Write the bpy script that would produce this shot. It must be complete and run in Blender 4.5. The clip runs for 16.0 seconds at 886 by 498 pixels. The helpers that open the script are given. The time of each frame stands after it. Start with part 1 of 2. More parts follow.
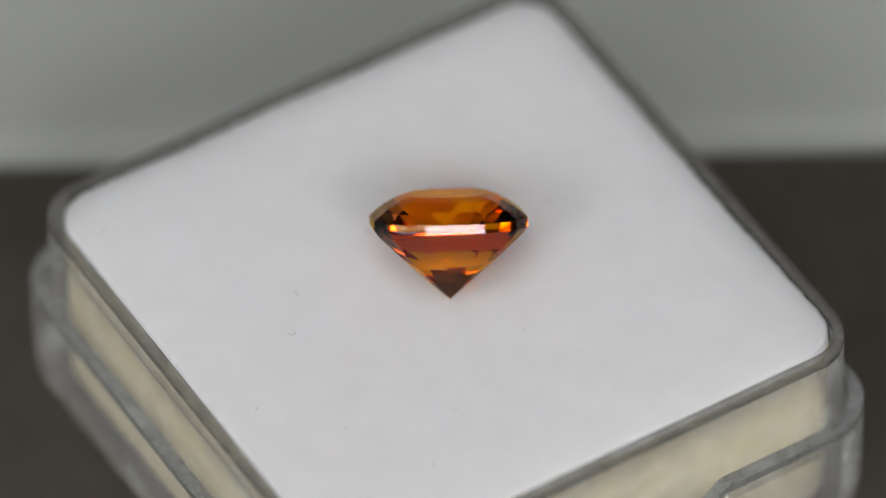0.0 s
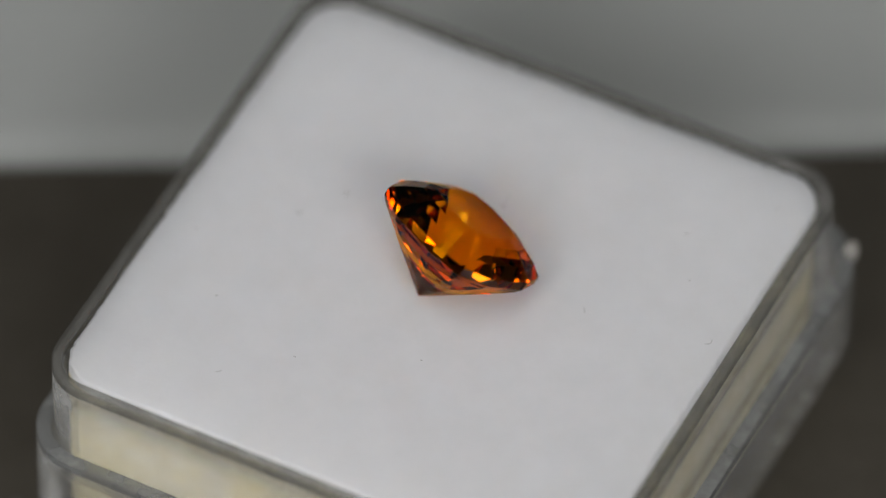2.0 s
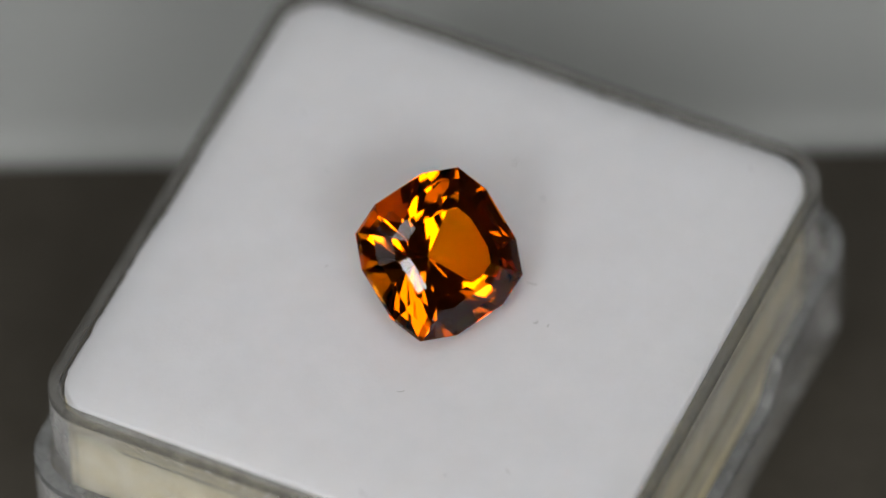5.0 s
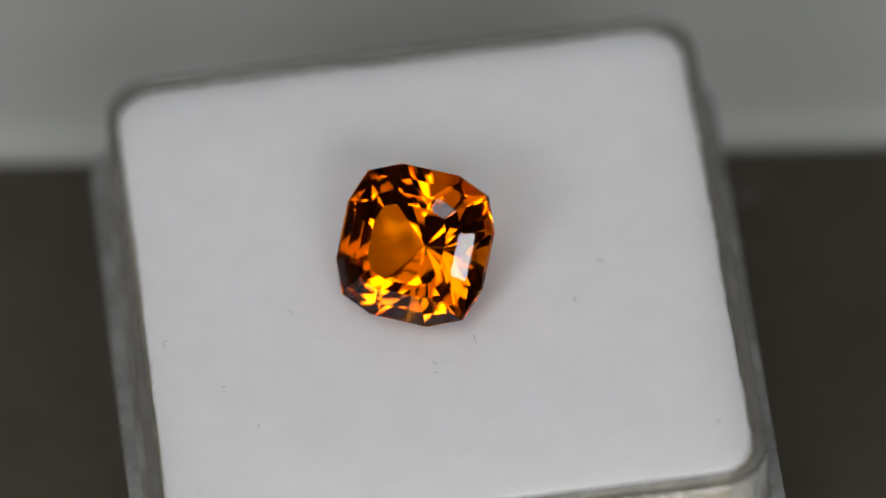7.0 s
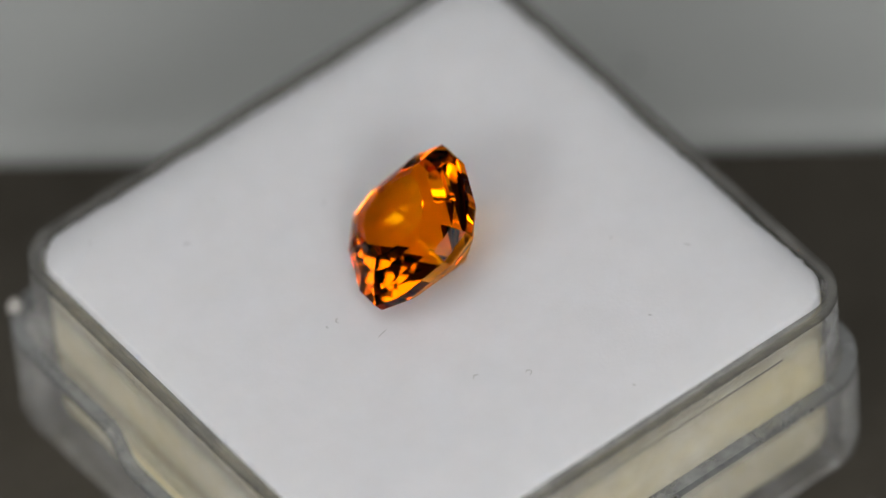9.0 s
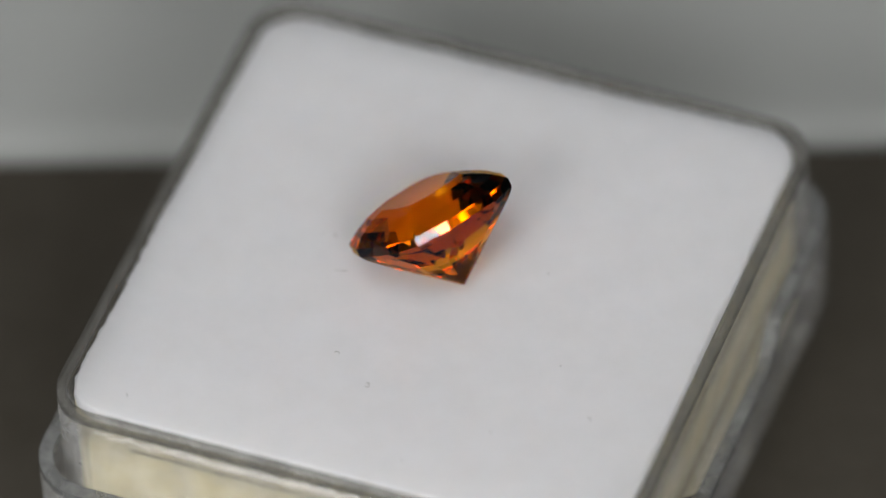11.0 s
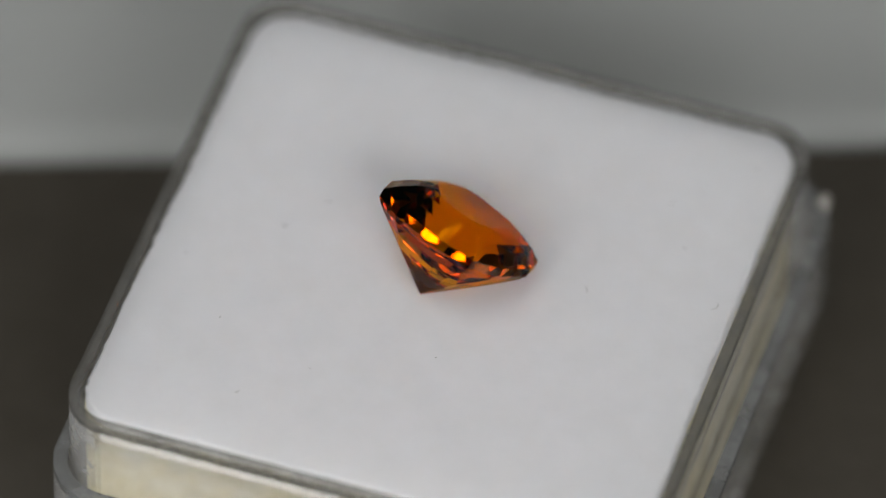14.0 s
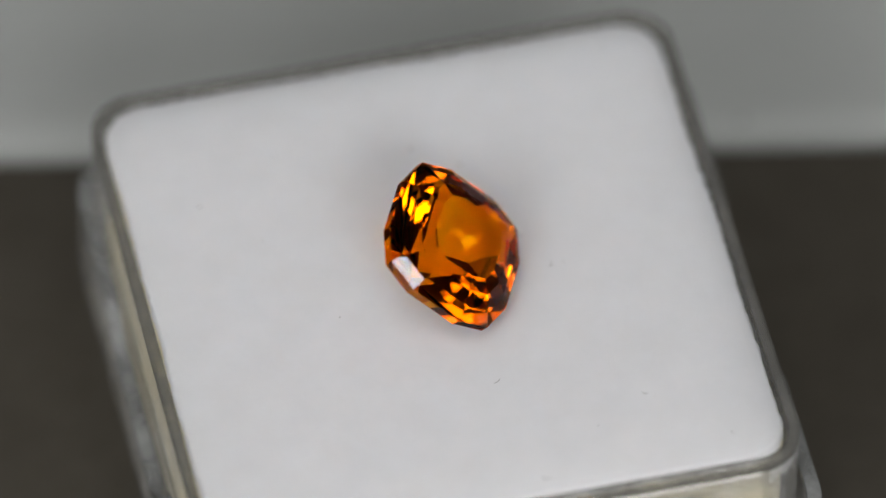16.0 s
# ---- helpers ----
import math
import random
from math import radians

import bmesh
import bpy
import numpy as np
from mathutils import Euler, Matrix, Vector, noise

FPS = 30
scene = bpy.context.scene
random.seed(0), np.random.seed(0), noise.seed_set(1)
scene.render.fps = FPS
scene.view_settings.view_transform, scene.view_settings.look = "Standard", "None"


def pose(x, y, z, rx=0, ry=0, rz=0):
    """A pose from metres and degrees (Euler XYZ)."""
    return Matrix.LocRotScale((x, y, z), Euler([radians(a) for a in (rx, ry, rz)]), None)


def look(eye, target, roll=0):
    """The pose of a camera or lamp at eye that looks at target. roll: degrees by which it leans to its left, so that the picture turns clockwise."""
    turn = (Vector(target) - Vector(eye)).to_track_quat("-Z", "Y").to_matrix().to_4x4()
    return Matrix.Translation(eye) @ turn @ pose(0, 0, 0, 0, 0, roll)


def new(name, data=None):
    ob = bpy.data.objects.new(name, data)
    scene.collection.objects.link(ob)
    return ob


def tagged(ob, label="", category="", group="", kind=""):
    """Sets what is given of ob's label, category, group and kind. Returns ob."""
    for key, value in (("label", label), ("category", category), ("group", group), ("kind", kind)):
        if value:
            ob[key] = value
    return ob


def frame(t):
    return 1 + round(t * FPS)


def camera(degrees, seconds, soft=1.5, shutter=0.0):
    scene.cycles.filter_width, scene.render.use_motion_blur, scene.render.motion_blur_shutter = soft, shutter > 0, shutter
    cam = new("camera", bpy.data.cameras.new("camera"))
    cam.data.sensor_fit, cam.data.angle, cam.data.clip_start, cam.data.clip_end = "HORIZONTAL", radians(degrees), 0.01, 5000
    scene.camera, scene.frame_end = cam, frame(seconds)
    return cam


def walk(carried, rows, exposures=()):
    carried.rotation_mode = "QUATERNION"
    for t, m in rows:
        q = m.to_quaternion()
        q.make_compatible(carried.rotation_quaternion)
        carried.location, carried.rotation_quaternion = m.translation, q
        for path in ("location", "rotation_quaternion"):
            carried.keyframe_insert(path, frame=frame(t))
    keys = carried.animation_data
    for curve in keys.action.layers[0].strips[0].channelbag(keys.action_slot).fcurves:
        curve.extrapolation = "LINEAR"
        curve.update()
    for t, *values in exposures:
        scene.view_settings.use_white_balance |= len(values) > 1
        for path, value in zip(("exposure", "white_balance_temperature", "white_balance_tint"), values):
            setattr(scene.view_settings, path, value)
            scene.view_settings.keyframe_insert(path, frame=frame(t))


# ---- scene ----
MM = 0.001

# ---- camera: a long macro lens on a stand, looking down at the box ----
EYE = Vector((0.0, -0.26246, 0.30405))
AIM = Vector((0.0003, 0.00166, 0.0))
cam = camera(5.89, 16.0, soft=1.4)
cam.data.dof.use_dof = True
cam.data.dof.focus_distance = 0.3985
cam.data.dof.aperture_fstop = 16.0
# the head sags a hair once, part of the way through
SIDE, RISE = Vector((1, 0, 0)), Vector((0, 0.757, 0.653))
AIM_A = AIM + 0.0264 * MM * (-2.0 * SIDE + 2.0 * RISE)
AIM_B = AIM + 0.0264 * MM * (2.0 * SIDE - 4.5 * RISE)
walk(cam, [(t, look(EYE, aim, -2.15)) for t, aim in ((0.0, AIM_A), (4.2, AIM_A), (6.3, AIM_B), (16.0, AIM_B))],
     exposures=[(0.0, 0.23), (1.0, 0.07), (2.0, -0.02), (2.5, 0.12), (4.0, 0.08), (6.5, -0.08), (7.5, -0.05), (8.0, -0.12), (9.0, 0.12), (10.0, 0.15), (12.5, 0.20), (13.5, 0.05), (14.5, 0.05), (16.0, 0.15)])

# ---- world and exposure ----
world = bpy.data.worlds.new("room_air")
scene.world = world
world.use_nodes = True
world.node_tree.nodes["Background"].inputs[0].default_value = (0.55, 0.6, 0.62, 1)
world.node_tree.nodes["Background"].inputs[1].default_value = 0.05
scene.view_settings.exposure = 0.0

# ---- how the turntable turns ----
START, RATE = 29.915, -29.285          # degrees, degrees a second
TILT = Matrix.Rotation(0.03931, 4, Vector((-0.02305, 0.03184, 0)).normalized())
OFFSET = Matrix.Translation((0.00032, 0.00012, 0))
TABLE_Z = -11.6 * MM


def turned(t):
    """The box's pose at t: its origin is the middle of the foam's upper face."""
    return Matrix.Rotation(radians(START + RATE * t), 4, "Z") @ TILT @ OFFSET


def spin_rows(local):
    return [(k * 0.5, turned(k * 0.5) @ local) for k in range(33)]


def disc_rows(local):
    return [(k * 0.5, Matrix.Rotation(radians(START + RATE * k * 0.5), 4, "Z") @ local) for k in range(33)]


# ---- materials ----
def material(name):
    m = bpy.data.materials.new(name)
    m.use_nodes = True
    nt = m.node_tree
    nt.nodes.clear()
    out = nt.nodes.new("ShaderNodeOutputMaterial")
    return m, nt, out


def node(nt, kind, **inputs):
    n = nt.nodes.new(kind)
    for k, v in inputs.items():
        n.inputs[k.replace("_", " ")].default_value = v
    return n


def noise_tex(nt, scale, detail=4, rough=0.6):
    co = nt.nodes.new("ShaderNodeTexCoord")
    n = node(nt, "ShaderNodeTexNoise", Scale=scale, Detail=detail, Roughness=rough)
    nt.links.new(co.outputs["Object"], n.inputs["Vector"])
    return n


def ramp(nt, source, stops):
    r = nt.nodes.new("ShaderNodeValToRGB")
    el = r.color_ramp.elements
    for i, (pos, col) in enumerate(stops):
        e = el[i] if i < 2 else el.new(pos)
        e.position, e.color = pos, (*col, 1)
    nt.links.new(source, r.inputs[0])
    return r


def surface(name, stops, scale, rough, bump_scale, bump, metallic=0.0, spec=0.5, second=None, soak=0.0):
    """An opaque surface: colour by noise, fine relief by finer noise."""
    m, nt, out = material(name)
    b = node(nt, "ShaderNodeBsdfPrincipled", Roughness=rough, Metallic=metallic)
    b.inputs["Specular IOR Level"].default_value = spec
    if soak:  # light soaks in and spreads, in metres
        b.inputs["Subsurface Weight"].default_value = 0.7
        b.inputs["Subsurface Radius"].default_value = (1.0, 0.95, 0.9)
        b.inputs["Subsurface Scale"].default_value = soak
    col = ramp(nt, noise_tex(nt, scale, 5).outputs["Fac"], stops)
    last = col.outputs[0]
    if second:
        mix = nt.nodes.new("ShaderNodeMix")
        mix.data_type, mix.blend_type = "RGBA", "MULTIPLY"
        mix.inputs[0].default_value = 1.0
        nt.links.new(last, mix.inputs[6])
        nt.links.new(ramp(nt, noise_tex(nt, second[0], 3).outputs["Fac"], second[1]).outputs[0], mix.inputs[7])
        last = mix.outputs[2]
    nt.links.new(last, b.inputs["Base Color"])
    bm_node = node(nt, "ShaderNodeBump", Strength=bump, Distance=0.0002)
    nt.links.new(noise_tex(nt, bump_scale, 6).outputs["Fac"], bm_node.inputs["Height"])
    nt.links.new(bm_node.outputs[0], b.inputs["Normal"])
    nt.links.new(b.outputs[0], out.inputs[0])
    return m


def clear_sheet(name, tint, rough, haze, grey=(0.6, 0.6, 0.58)):
    """Clear moulded plastic: lets light through, glossy by Fresnel, faintly hazed."""
    m, nt, out = material(name)
    t = node(nt, "ShaderNodeBsdfTransparent", Color=(*tint, 1))
    g = node(nt, "ShaderNodeBsdfGlossy", Roughness=rough)
    lw = node(nt, "ShaderNodeLayerWeight", Blend=0.5)
    pw = nt.nodes.new("ShaderNodeMath")
    pw.operation = "POWER"
    pw.inputs[1].default_value = 4.0
    nt.links.new(lw.outputs["Facing"], pw.inputs[0])
    fr = nt.nodes.new("ShaderNodeMath")
    fr.operation, fr.use_clamp = "MULTIPLY_ADD", True
    fr.inputs[1].default_value, fr.inputs[2].default_value = 0.6, 0.03
    nt.links.new(pw.outputs[0], fr.inputs[0])
    d = node(nt, "ShaderNodeBsdfDiffuse", Color=(*grey, 1))
    bn = node(nt, "ShaderNodeBump", Strength=0.25, Distance=0.0001)
    nt.links.new(noise_tex(nt, 700, 4).outputs["Fac"], bn.inputs["Height"])
    nt.links.new(bn.outputs[0], g.inputs["Normal"])
    m1, m2 = nt.nodes.new("ShaderNodeMixShader"), nt.nodes.new("ShaderNodeMixShader")
    scr = ramp(nt, noise_tex(nt, 500, 6).outputs["Fac"], [(0.35, (haze * 0.4,) * 3), (0.75, (haze * 1.6,) * 3)])
    nt.links.new(scr.outputs[0], m1.inputs[0])
    nt.links.new(t.outputs[0], m1.inputs[1])
    nt.links.new(d.outputs[0], m1.inputs[2])
    nt.links.new(fr.outputs[0], m2.inputs[0])
    nt.links.new(m1.outputs[0], m2.inputs[1])
    nt.links.new(g.outputs[0], m2.inputs[2])
    nt.links.new(m2.outputs[0], out.inputs[0])
    return m


def glow(name, colour, strength):
    m, nt, out = material(name)
    e = node(nt, "ShaderNodeEmission", Color=(*colour, 1), Strength=strength)
    nt.links.new(e.outputs[0], out.inputs[0])
    return m


FOAM_TOP = surface("white_foam", [(0.3, (0.785, 0.785, 0.80)), (0.7, (0.825, 0.825, 0.845))], 420, 0.9, 5000, 0.08, spec=0.1,
                   second=(90, [(0.3, (0.985, 0.982, 0.978)), (0.7, (1, 1, 1))]), soak=0.006)
FOAM_SIDE = surface("yellowed_foam", [(0.3, (0.84, 0.77, 0.54)), (0.7, (0.86, 0.83, 0.74))], 130, 0.95, 1800, 0.6, spec=0.1,
                    second=(900, [(0.35, (0.93, 0.90, 0.80)), (0.65, (1, 1, 1))]))


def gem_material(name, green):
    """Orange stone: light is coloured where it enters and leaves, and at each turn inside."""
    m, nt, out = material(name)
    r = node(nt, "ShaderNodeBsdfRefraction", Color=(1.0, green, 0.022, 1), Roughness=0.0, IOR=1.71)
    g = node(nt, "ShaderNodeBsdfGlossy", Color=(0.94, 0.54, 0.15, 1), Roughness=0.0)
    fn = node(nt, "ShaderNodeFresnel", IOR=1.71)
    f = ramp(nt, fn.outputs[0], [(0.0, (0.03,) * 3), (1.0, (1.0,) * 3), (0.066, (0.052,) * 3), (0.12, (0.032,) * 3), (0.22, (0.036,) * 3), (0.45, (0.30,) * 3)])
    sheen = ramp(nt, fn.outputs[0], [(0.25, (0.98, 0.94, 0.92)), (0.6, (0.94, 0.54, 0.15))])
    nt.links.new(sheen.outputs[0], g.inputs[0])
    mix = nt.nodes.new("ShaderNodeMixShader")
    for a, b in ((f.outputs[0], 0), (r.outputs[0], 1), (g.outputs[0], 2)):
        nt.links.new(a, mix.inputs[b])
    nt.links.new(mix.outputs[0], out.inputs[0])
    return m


# facet tint stands in for the colour light loses along its path inside
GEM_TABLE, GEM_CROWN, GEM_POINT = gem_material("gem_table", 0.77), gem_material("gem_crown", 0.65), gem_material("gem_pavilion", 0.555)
# grey mixed into clear edges stands in for their dark refraction
RIM = clear_sheet("plastic_rim", (0.80, 0.80, 0.78), 0.10, 0.36, (0.20, 0.195, 0.18))
LID_EDGE = clear_sheet("plastic_cut_edge", (0.75, 0.76, 0.76), 0.12, 0.62, (0.25, 0.255, 0.25))
SEAM = surface("grey_seam", [(0.3, (0.16, 0.15, 0.14)), (0.7, (0.22, 0.21, 0.20))], 900, 0.5, 2000, 0.1)
SHEET = clear_sheet("clear_plastic", (0.985, 0.985, 0.98), 0.08, 0.095, (0.82, 0.82, 0.83))
# pale haze paints in the foam light that bent walls refract
CORNER = clear_sheet("lightened_plastic", (0.96, 0.96, 0.95), 0.08, 0.28, (0.78, 0.78, 0.77))
DARK = surface("dark_plastic", [(0.3, (0.050, 0.044, 0.034)), (0.7, (0.065, 0.058, 0.046))], 400, 0.5, 1500, 0.2, spec=0.3)
GREY = surface("grey_paper", [(0.3, (0.390, 0.402, 0.386)), (0.7, (0.414, 0.426, 0.410))], 30, 0.8, 1200, 0.1, spec=0.2)
LINT = surface("lint", [(0.3, (0.30, 0.29, 0.28)), (0.7, (0.46, 0.45, 0.43))], 4000, 0.9, 4000, 0.1)
PALE_DUST = surface("pale_dust", [(0.3, (0.35, 0.33, 0.30)), (0.7, (0.5, 0.48, 0.44))], 4000, 0.9, 4000, 0.1)
GREY_DUST = surface("grey_dust", [(0.3, (0.08, 0.075, 0.065)), (0.7, (0.13, 0.125, 0.11))], 4000, 0.9, 4000, 0.1)
WALL = surface("painted_wall", [(0.3, (0.62, 0.61, 0.59)), (0.7, (0.68, 0.67, 0.65))], 3, 0.9, 60, 0.2)
CEIL = surface("painted_ceiling", [(0.3, (0.74, 0.74, 0.73)), (0.7, (0.79, 0.79, 0.78))], 3, 0.9, 60, 0.2)
FLOOR = surface("floor_boards", [(0.3, (0.12, 0.08, 0.05)), (0.7, (0.20, 0.14, 0.09))], 6, 0.6, 90, 0.2)
BLACK = surface("black_metal", [(0.3, (0.02, 0.02, 0.02)), (0.7, (0.04, 0.04, 0.04))], 80, 0.4, 900, 0.1)
DIFFUSER = glow("lit_diffuser", (0.99, 0.985, 0.985), 11.8)
DIFFUSER_TOP = glow("added_fill_diffuser", (0.99, 0.985, 0.985), 3.5)
DIFFUSER_DIM = glow("faint_diffuser", (0.99, 0.985, 0.985), 0.9)


# ---- mesh helpers ----
def part(name, bm, mat, parent=None, label="", smooth=False):
    me = bpy.data.meshes.new(name)
    bm.normal_update()
    bm.to_mesh(me)
    bm.free()
    for mm in (mat if isinstance(mat, (list, tuple)) else [mat]):
        me.materials.append(mm)
    if smooth:
        for f in me.polygons:
            f.use_smooth = True
    ob = new(name, me)
    ob.parent = parent
    if label:
        ob["label"] = label
    return ob


def block(sx, sy, sz, cx=0, cy=0, cz=0, bevel=0.0):
    bm = bmesh.new()
    bmesh.ops.create_cube(bm, size=1, matrix=Matrix.Translation((cx, cy, cz)) @ Matrix.Diagonal((sx, sy, sz, 1)))
    if bevel:
        bmesh.ops.bevel(bm, geom=bm.edges[:], offset=bevel, segments=2, affect="EDGES")
    return bm


def outline(half, radius, steps=10, side=1):
    """A rounded square, counter-clockwise, with points along its sides too."""
    pts = []
    for q in range(4):
        a0 = q * math.pi / 2
        cx, cy = (half - radius) * (1 if q in (0, 3) else -1), (half - radius) * (1 if q in (0, 1) else -1)
        for i in range(steps + 1):
            a = a0 + i / steps * math.pi / 2
            pts.append((cx + radius * math.cos(a), cy + radius * math.sin(a)))
        n = pts[-1]
        q2 = (q + 1) % 4
        a1 = q2 * math.pi / 2
        nx = (half - radius) * (1 if q2 in (0, 3) else -1) + radius * math.cos(a1)
        ny = (half - radius) * (1 if q2 in (0, 1) else -1) + radius * math.sin(a1)
        for i in range(1, side):
            f = i / side
            pts.append((n[0] + (nx - n[0]) * f, n[1] + (ny - n[1]) * f))
    return pts


def loft(loops, close=True, cap_start=False, cap_end=False):
    """Skin between rings of points (each a list of 3D points); close joins the last to the first."""
    bm = bmesh.new()
    rings = [[bm.verts.new(p) for p in l] for l in loops]
    n = len(rings[0])
    for a, b in zip(rings, rings[1:] + (rings[:1] if close else [])):
        for i in range(n):
            bm.faces.new((a[i], a[(i + 1) % n], b[(i + 1) % n], b[i]))
    if cap_start:
        bm.faces.new(list(reversed(rings[0])))
    if cap_end:
        bm.faces.new(rings[-1])
    bmesh.ops.recalc_face_normals(bm, faces=bm.faces[:])
    return bm


def ring(pts, z):
    return [(x, y, z(x, y) if callable(z) else z) for x, y in pts]


def shell(half, radius, wall, z0, top, floor, foot):
    """An open square tub with a rounded foot; top is a height or a function of x and y."""
    n = 40
    o, i = outline(half, radius, 10, n), outline(half - wall, max(radius - wall, 0.0002), 10, n)
    loops = []
    for k in range(5):
        a = k / 4 * math.pi / 2
        inset = foot * (1 - math.sin(a))
        loops.append(ring(outline(half - inset, max(radius - inset, 0.0003), 10, n), z0 + foot * (1 - math.cos(a))))
    return loft(loops + [ring(o, top), ring(i, top), ring(i, z0 + floor)], close=False, cap_start=True, cap_end=True)


# ---- the room and its table ----
def wall_slab(name, sx, sy, sz, x, y, z, mat=None):
    return tagged(part(name, block(sx, sy, sz, x, y, z), mat or WALL), "plain off-white painted wall", "wall", kind="structure")


wall_slab("wall_north", 5.0, 0.1, 2.5, 0, 2.2, 0.5)
wall_slab("wall_south", 5.0, 0.1, 2.5, 0, -2.8, 0.5)
wall_slab("wall_east", 0.1, 4.9, 2.5, 2.45, -0.3, 0.5)
wall_slab("wall_west", 0.1, 4.9, 2.5, -2.45, -0.3, 0.5)
tagged(part("ceiling", block(5.0, 5.1, 0.1, 0, -0.3, 1.8), CEIL), "plain white painted ceiling", "ceiling", kind="structure")
tagged(part("floor", block(5.0, 5.1, 0.1, 0, -0.3, -0.8), FLOOR), "brown wooden floor", "floor", kind="structure")

EDGE_Y = 17.75 * MM


def work_table():
    base = tagged(new("table"), "dark plain work table under the turntable", "table")
    top = part("tabletop", block(1.2, 0.7, 0.03, 0, 0.05, TABLE_Z - 0.008 - 0.015, 0.002), DARK, base)
    for x in (-0.55, 0.55):
        for y in (-0.25, 0.35):
            part("leg", block(0.05, 0.05, 0.70, x, y, -0.75 + 0.355, 0.002), DARK, base)
    return base


work_table()


def stage():
    """The dark display surface on which the box turns, its far edge straight."""
    st = tagged(new("display_stage"), "dark brown-black matte display surface with a straight far edge", "turntable")
    bm = block(0.16, 0.10, 0.0078, 0, EDGE_Y - 0.05, TABLE_Z - 0.0040, 0.0001)
    part("top_plate", bm, DARK, st)
    st.matrix_basis = pose(0, 0, 0, 0, 0, -1.5)
    return st


stage()


def paper():
    rows, n = [], 24
    for k in range(n + 1):
        y = EDGE_Y + 0.0001 + 0.10 * k / n
        z = TABLE_Z - 0.0011 + max(0, (k / n) - 0.4) ** 2 * 0.10
        rows.append((y, z))
    bm = bmesh.new()
    grid = [[[bm.verts.new((x, y, z - dz)) for x in (-0.08, -0.04, 0, 0.04, 0.08)] for y, z in rows] for dz in (0, 0.0075)]
    for lvl, g in enumerate(grid):
        for r in range(n):
            for c in range(4):
                vs = (g[r][c], g[r][c + 1], g[r + 1][c + 1], g[r + 1][c])
                bm.faces.new(vs if lvl == 0 else vs[::-1])
    a, b = grid
    for c in range(4):
        bm.faces.new((a[0][c + 1], a[0][c], b[0][c], b[0][c + 1]))
        bm.faces.new((a[n][c], a[n][c + 1], b[n][c + 1], b[n][c]))
    for r in range(n):
        bm.faces.new((a[r][0], a[r + 1][0], b[r + 1][0], b[r][0]))
        bm.faces.new((a[r + 1][4], a[r][4], b[r][4], b[r + 1][4]))
    ob = tagged(part("backdrop_board", bm, GREY, smooth=True), "smooth grey backdrop board behind the dark stage", "backdrop")
    ob.matrix_basis = pose(0, 0, 0, 0, 0, -1.5)
    return ob


paper()


# ---- the softboxes ----
def softbox(eye, target, w, h, mat, label, end_z):
    sb = tagged(new("softbox"), label, "studio light", group="studio lights")
    part("diffuser", block(w, h, 0.004, 0, 0, 0), mat, sb, "glowing white diffuser")
    for sx, sy, x, y in ((w + 0.02, 0.01, 0, h / 2 + 0.005), (w + 0.02, 0.01, 0, -h / 2 - 0.005), (0.01, h, w / 2 + 0.005, 0), (0.01, h, -w / 2 - 0.005, 0)):
        part("frame", block(sx, sy, 0.014, x, y, 0.003, 0.001), BLACK, sb)
    part("back", block(w, h, 0.004, 0, 0, 0.008), BLACK, sb)
    part("stem", block(0.012, 0.012, 0.12, 0, 0, 0.07, 0.002), BLACK, sb)
    sb.matrix_basis = look(eye, target)
    # a round pole to the floor or the ceiling, from just behind the lamp
    back = sb.matrix_basis @ Vector((0, 0, 0.13))
    bm = bmesh.new()
    bmesh.ops.create_cone(bm, cap_ends=True, segments=16, radius1=0.012, radius2=0.012, depth=abs(end_z - back.z),
                          matrix=sb.matrix_basis.inverted() @ Matrix.Translation((back.x, back.y, (back.z + end_z) / 2)))
    part("pole", bm, BLACK, sb)
    return sb


# two long lamps either side of the lens, one faint panel, added overhead fill
def lamp_at(az, el, far):
    c = far * math.cos(radians(el))
    return (c * math.sin(radians(az)), -c * math.cos(radians(az)), far * math.sin(radians(el)))


for az, el, wide in ((15.0, 34.5, 0.285), (-33.0, 34.5, 0.217)):
    softbox(lamp_at(az, el, 0.65), (0, 0, 0), wide, 0.14, DIFFUSER, "brightly lit long softbox in front of the table", -0.75)
# overhead lamp is added, unseen: it fills the foam and lights the stone
softbox(lamp_at(-20.0, 76.0, 0.85), (0, 0, 0), 0.42, 0.36, DIFFUSER_TOP, "unseen softbox added over the table for fill and gem flashes", 1.75)
softbox(lamp_at(-38.0, 53.0, 0.85), (0, 0, 0), 0.46, 0.22, DIFFUSER_DIM, "faintly lit diffusing panel beside the lens", -0.75)


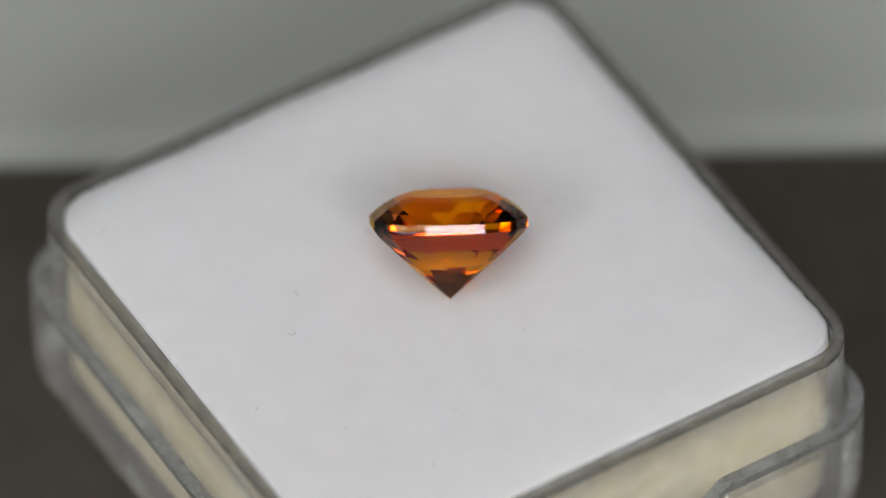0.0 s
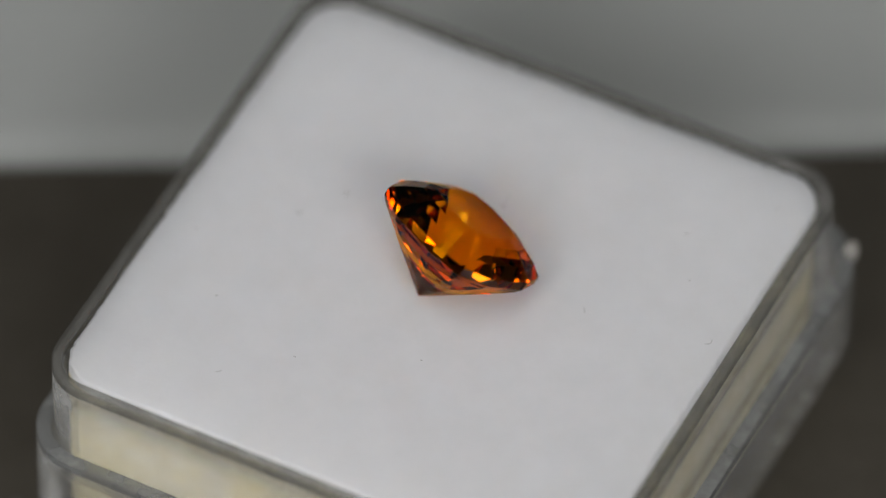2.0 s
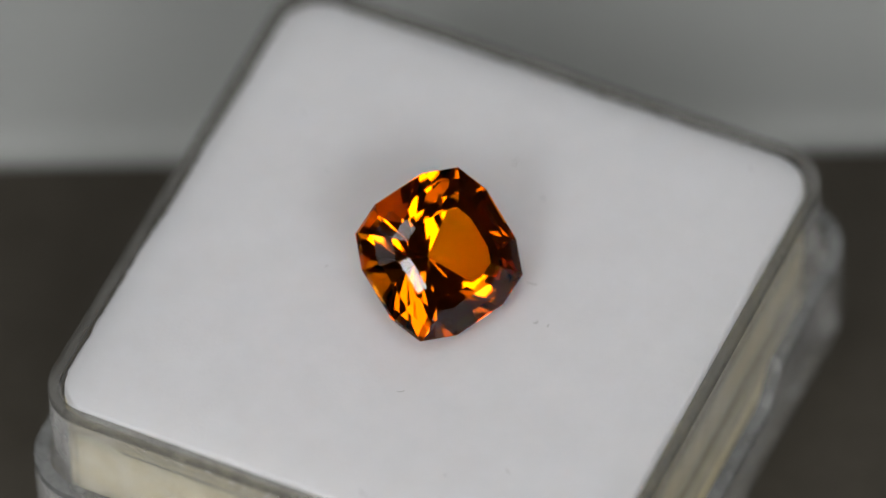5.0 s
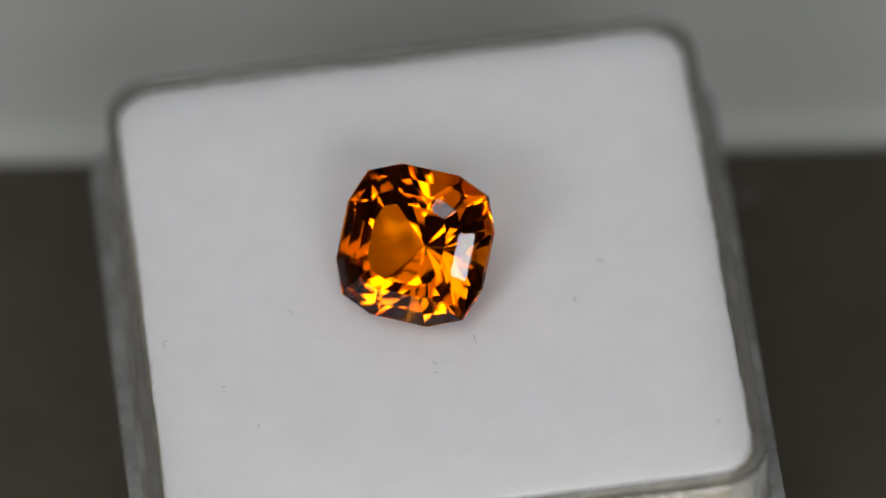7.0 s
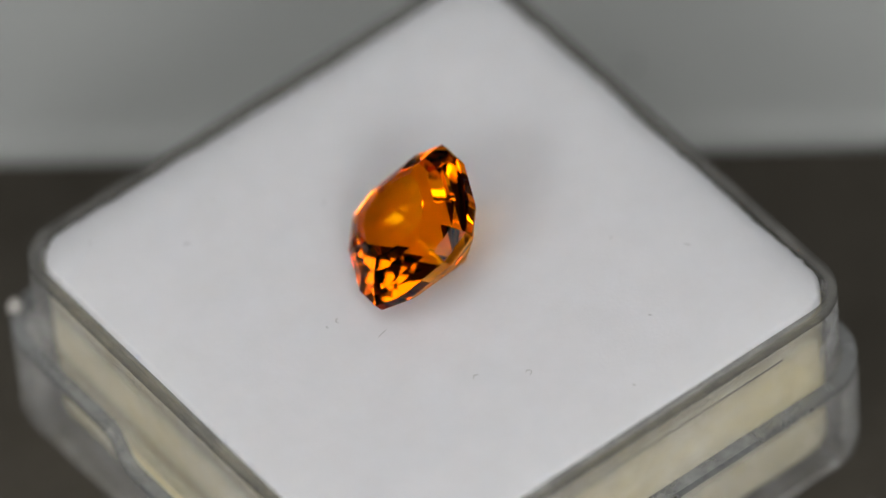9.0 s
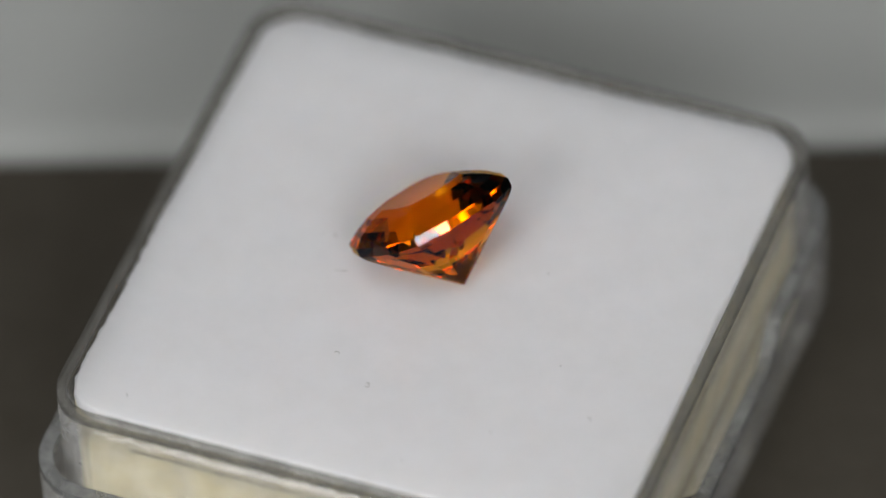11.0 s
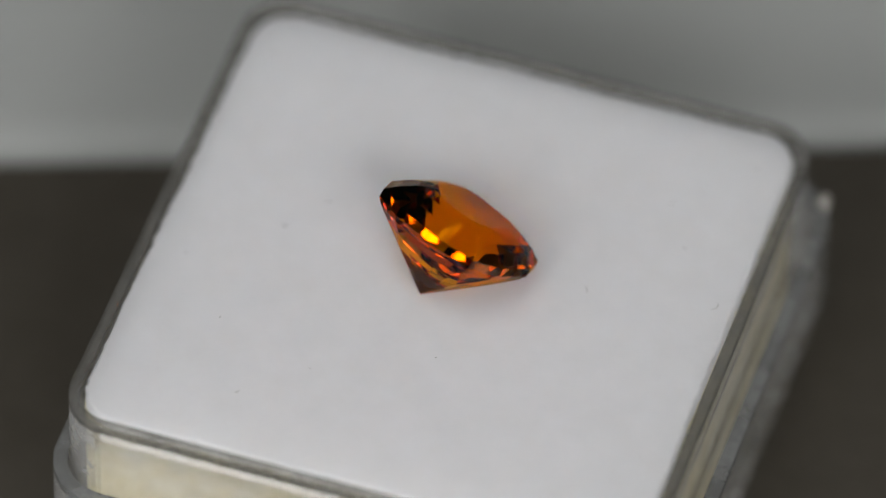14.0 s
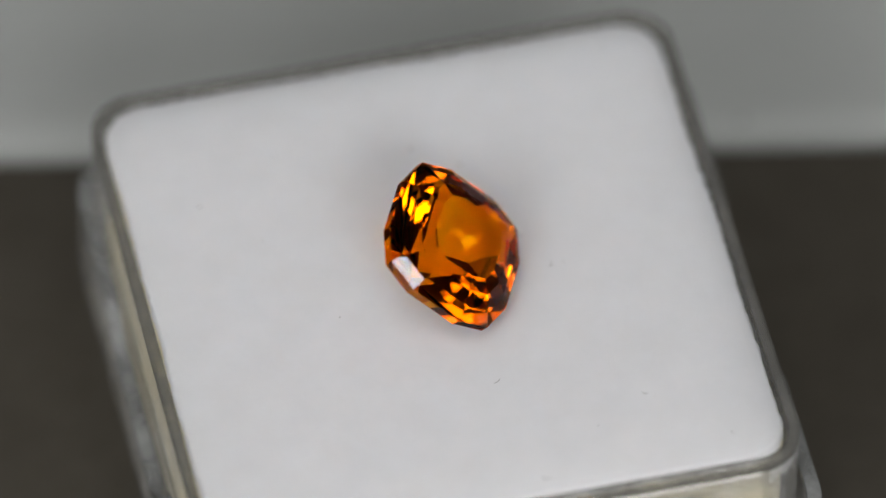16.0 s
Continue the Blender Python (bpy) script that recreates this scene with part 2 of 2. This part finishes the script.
# ---- the box ----
def gem_box():
    box = tagged(new("gem_box"), "clear plastic square gem box with its lid pushed underneath", "gem box")
    z = lambda d: d * MM
    wo, wi = outline(z(14.15), z(2.3), 10, 40), outline(z(13.65), z(1.8), 10, 40)
    body = part("body", loft([ring(wo, z(-6.6)), ring(wo, z(-0.42)), ring(wi, z(-0.42)), ring(wi, z(-6.6))]), SHEET, box, "clear thin-walled inner frame", True)
    o, i = outline(z(14.15), z(2.3), 10, 40), outline(z(13.65), z(1.8), 10, 40)
    o2, i2 = outline(z(14.05), z(2.2), 10, 40), outline(z(13.75), z(1.9), 10, 40)
    rim = part("rim", loft([ring(o, z(-0.41)), ring(o, z(0.06)), ring(o2, z(0.17)), ring(i2, z(0.17)), ring(i, z(0.06)), ring(i, z(-0.41))]), RIM, box, "rounded grey-looking plastic rim", True)

    def notch(x, y):
        """The lid's edge dips in the middle of two opposite sides."""
        if abs(y) > abs(x):
            s = min(1.0, max(0.0, (abs(x) / MM - 4.2) / (1.9 if y < 0 else 1.2)))
            return z(-6.35) + z(1.75) * s
        return z(-4.6)

    below = lambda x, y: notch(x, y) - z(0.45)
    lid = part("lid", shell(z(15.05), z(2.9), z(0.6), z(-10.9), lambda x, y: notch(x, y) - z(0.46), z(0.6), z(0.9)), SHEET, box, "clear lid pushed on from below", True)
    lid.location = (z(0.12), z(0.2), 0)
    lo, li = outline(z(15.05), z(2.9), 10, 60), outline(z(14.40), z(2.3), 10, 60)
    edge = part("edge", loft([ring(lo, below), ring(lo, notch), ring(li, notch), ring(li, below)]), LID_EDGE, lid, "grey-looking stepped edge of the lid")
    for clear in (body, lid, rim, edge):
        clear.visible_shadow = False
    # the haze for refracted light goes on the bends and the lid's foot
    for moulded, bend in ((body, 12.1), (lid, 12.5)):
        moulded.data.materials.append(CORNER)
        for p in moulded.data.polygons:
            if min(abs(p.center.x), abs(p.center.y)) > z(bend) or (moulded is lid and p.center.z < z(-10.0) and max(abs(p.center.x), abs(p.center.y)) > z(14.0)):
                p.material_index = 1
    for sx in (1, -1):
        part("mould_line", block(z(0.05), z(19.4), z(0.07), sx * z(14.16), z(0.1), z(-1.3), z(0.015)), SEAM, body, "thin dark mould line")
    bm = bmesh.new()
    bmesh.ops.create_icosphere(bm, subdivisions=2, radius=z(0.34))
    for v in bm.verts:
        v.co *= 1 + 0.45 * noise.noise(v.co * 4000)
        v.co.z *= 1.7
    bmesh.ops.translate(bm, vec=(z(14.46), z(13.82), z(-4.55)), verts=bm.verts[:])
    part("burr", bm, PALE_DUST, lid, "pale ragged burr at a corner of the lid")
    return box


def foam_pad():
    """A cut pad of soft foam with a slightly fuzzy border."""
    def edge(dz, inset, wob):
        pts = outline(13.5 * MM - inset, 2.0 * MM - inset * 0.5, 14, 70)
        res = []
        for x, y in pts:
            n = noise.noise(Vector((x * 3200, y * 3200, dz * 3000))) * wob + noise.noise(Vector((x * 250, y * 250, 7))) * wob
            r = math.hypot(x, y)
            res.append((x * (1 + n / r), y * (1 + n / r), dz))
        return res
    loops = [edge(-10.28 * MM, 0.25 * MM, 0.05 * MM), edge(-10.1 * MM, 0, 0.05 * MM), edge(-9.6 * MM, 0, 0.05 * MM), edge(-5.0 * MM, 0, 0.06 * MM), edge(-1.0 * MM, 0, 0.08 * MM), edge(-0.6 * MM, 0, 0.08 * MM), edge(-0.10 * MM, 0.02 * MM, 0.13 * MM), edge(0.0, 0.08 * MM, 0.16 * MM), edge(0.02 * MM, 0.18 * MM, 0.1 * MM)]
    base = loops[-1]
    for k in range(1, 30):
        f = 1 - k / 30
        loops.append([(x * f, y * f, 0.05 * MM * min(1, (1 - f) * 4) + 0.02 * MM * noise.noise(Vector((x * f * 500, y * f * 500, 3)))) for x, y, _ in base])
    bm = loft(loops, close=False, cap_start=True, cap_end=True)
    for f in bm.faces:
        c = f.calc_center_median()
        f.material_index = 1 if c.z < -0.8 * MM else 0
    return tagged(part("foam_pad", bm, [FOAM_TOP, FOAM_SIDE], smooth=True), "white foam pad with yellowed sides filling the box", "foam pad")


# ---- the gemstone: planes cut away from a block ----
HALF = 3.575 * MM
PAV = 42.3


def gemstone():
    g = 0.061
    # tiers as (angle, radius where the tier begins)
    crown = ((40.0, 1.0), (30.0, 0.83), (20.0, 0.64))
    pavilion = ((54.0, 1.0), (45.0, 0.93), (PAV, 0.45))
    drop = lambda tiers: [sum(math.tan(radians(tiers[i][0])) * (tiers[i][1] - tiers[i + 1][1]) for i in range(k)) for k in range(len(tiers))]
    up, down = drop(crown), drop(pavilion)
    table = g + up[2] + (0.64 - 0.50) * math.tan(radians(crown[2][0]))
    depth = g + down[2] + 0.45 * math.tan(radians(PAV))
    sides = [(k * 90.0, 1.0) for k in range(4)]
    corners = [(k * 90.0 + s * 22.26, 1.07) for k in range(4) for s in (1, -1)]
    cuts = [((0, 0, 1), (0, 0, table))]
    for a, d in sides + corners:
        ca, sa = math.cos(radians(a)), math.sin(radians(a))

        def cut(angle, r, z, way):
            n = (ca * math.sin(radians(angle)), sa * math.sin(radians(angle)), way * math.cos(radians(angle)))
            cuts.append((n, (ca * r, sa * r, z)))
        cuts.append(((ca, sa, 0), (ca * d, sa * d, 0)))
        for (angle, r), h in zip(crown, up):
            cut(angle, d * r, g + h, 1)
        for (angle, r), h in zip(pavilion[:2], down):
            cut(angle, d * r, -g - h, -1)
    for k in range(24):
        a = radians(7.5 + 15 * k)
        reach = min(d / max(0.01, math.cos(a - radians(b))) for b, d in sides + corners if math.cos(a - radians(b)) > 0.5)
        tip = math.atan(math.tan(radians(PAV - (0.0 if k % 2 else 0.7))) * 1.0086 / reach)
        cuts.append(((math.cos(a) * math.sin(tip), math.sin(a) * math.sin(tip), -math.cos(tip)), (0, 0, -depth)))
    bm = bmesh.new()
    bmesh.ops.create_cube(bm, size=4)
    for n, p in cuts:
        geom = bm.verts[:] + bm.edges[:] + bm.faces[:]
        res = bmesh.ops.bisect_plane(bm, geom=geom, dist=1e-6, plane_co=p, plane_no=n, clear_outer=True)
        rim_edges = [e for e in bm.edges if e.is_boundary]
        if rim_edges:
            bmesh.ops.edgenet_fill(bm, edges=rim_edges)
    bmesh.ops.transform(bm, matrix=Matrix.Diagonal((HALF, HALF, 0.985 * HALF, 1)) @ Matrix.Translation((0, 0, depth)), verts=bm.verts[:])
    bmesh.ops.recalc_face_normals(bm, faces=bm.faces[:])
    # tint slot by facing, in place of absorption along the light's path
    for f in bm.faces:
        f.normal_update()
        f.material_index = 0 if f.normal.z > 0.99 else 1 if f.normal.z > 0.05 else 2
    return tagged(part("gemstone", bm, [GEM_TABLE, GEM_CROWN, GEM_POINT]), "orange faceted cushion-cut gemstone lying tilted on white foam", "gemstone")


def fibre(length, bend, thick, mat, name, label, category, group):
    """A short bent fibre: a thin tube along an arc."""
    n, m = 8, 6
    loops = []
    for k in range(n + 1):
        a = (k / n - 0.5) * bend
        r = length / max(bend, 0.05)
        c = Vector((r * math.sin(a), r * (1 - math.cos(a)), thick * (0.9 + 0.8 * math.sin(k * 1.3))))
        d, u = Vector((math.cos(a), math.sin(a), 0)), Vector((0, 0, 1))
        w = thick * (0.35 + 0.65 * math.sin(math.pi * (0.08 + 0.84 * k / n)))
        loops.append([c + w * (math.cos(q) * d.cross(u) + math.sin(q) * u) for q in (2 * math.pi * j / m for j in range(m))])
    return tagged(part(name, loft(loops, close=False, cap_start=True, cap_end=True), mat, smooth=True), label, category, group)


# place on the foam in mm, length mm, bend, turn in degrees
SPECKS = [(-11.77, -2.76, 0.16, 0.6, 20), (-6.46, 2.43, 0.50, 3.6, 80), (-7.95, 0.30, 0.60, 4.2, 10), (0.42, 5.24, 0.42, 3.4, 140),
          (-1.62, 4.09, 0.60, 0.5, 100), (8.82, 7.61, 0.35, 1.2, 60), (6.64, 1.17, 0.40, 0.9, 120), (0.34, 5.80, 0.18, 0.6, 0),
          (-3.98, -7.63, 0.14, 0.5, 0), (-6.66, -10.06, 0.30, 1.8, 45), (12.70, 2.06, 0.60, 2.4, 70), (-12.12, 10.67, 0.35, 1.5, 30),
          (10.18, 5.08, 0.14, 0.5, 0), (1.30, -5.10, 0.12, 0.4, 0), (-8.93, -6.00, 0.16, 0.8, 45), (11.9, 11.0, 0.22, 1.0, 15)]
lint = []
for sx, sy, sl, sb, sa in SPECKS:
    lint.append((fibre(sl * MM, sb, 0.016 * MM, LINT, "lint", "tiny dark fibre of lint on the white foam", "lint", "lint on the foam"), pose(sx * MM, sy * MM, 0.06 * MM, 0, 0, sa)))

# pale dust on the turning dark surface: distance mm, direction degrees, size mm
DUST = [(20.8, 218.0, 0.42), (24.5, 130.0, 0.18), (23.4, 20.0, 0.15), (25.2, 300.0, 0.2)]
dust = []
for dr, da, ds in DUST:
    bm = bmesh.new()
    bmesh.ops.create_icosphere(bm, subdivisions=2, radius=ds * MM)
    for v in bm.verts:
        v.co *= 1 + 0.4 * noise.noise(v.co * 3000 + Vector((da, 0, 0)))
        v.co.z *= 0.5
    ob = tagged(part("dust_speck", bm, GREY_DUST), "pale speck of dust on the dark surface", "dust", "dust on the dark surface")
    dust.append((ob, Matrix.Translation((dr * MM * math.cos(radians(da)), dr * MM * math.sin(radians(da)), TABLE_Z + 0.2 * ds * MM))))

GEM_IN_BOX = Matrix.Translation((-0.62 * MM, -1.63 * MM, 0.06 * MM)) @ Matrix.Rotation(radians(153.0), 4, "Z") @ Matrix.Rotation(radians(-2.7), 4, "Y") @ Matrix.Rotation(radians(39.6), 4, "X")

box_thing, pad, stone = gem_box(), foam_pad(), gemstone()


def motions():
    walk(box_thing, spin_rows(Matrix.Identity(4)))
    walk(pad, spin_rows(Matrix.Identity(4)))
    walk(stone, spin_rows(GEM_IN_BOX))
    for ob, local in lint:
        walk(ob, spin_rows(local))
    for ob, local in dust:
        walk(ob, disc_rows(local))


motions()
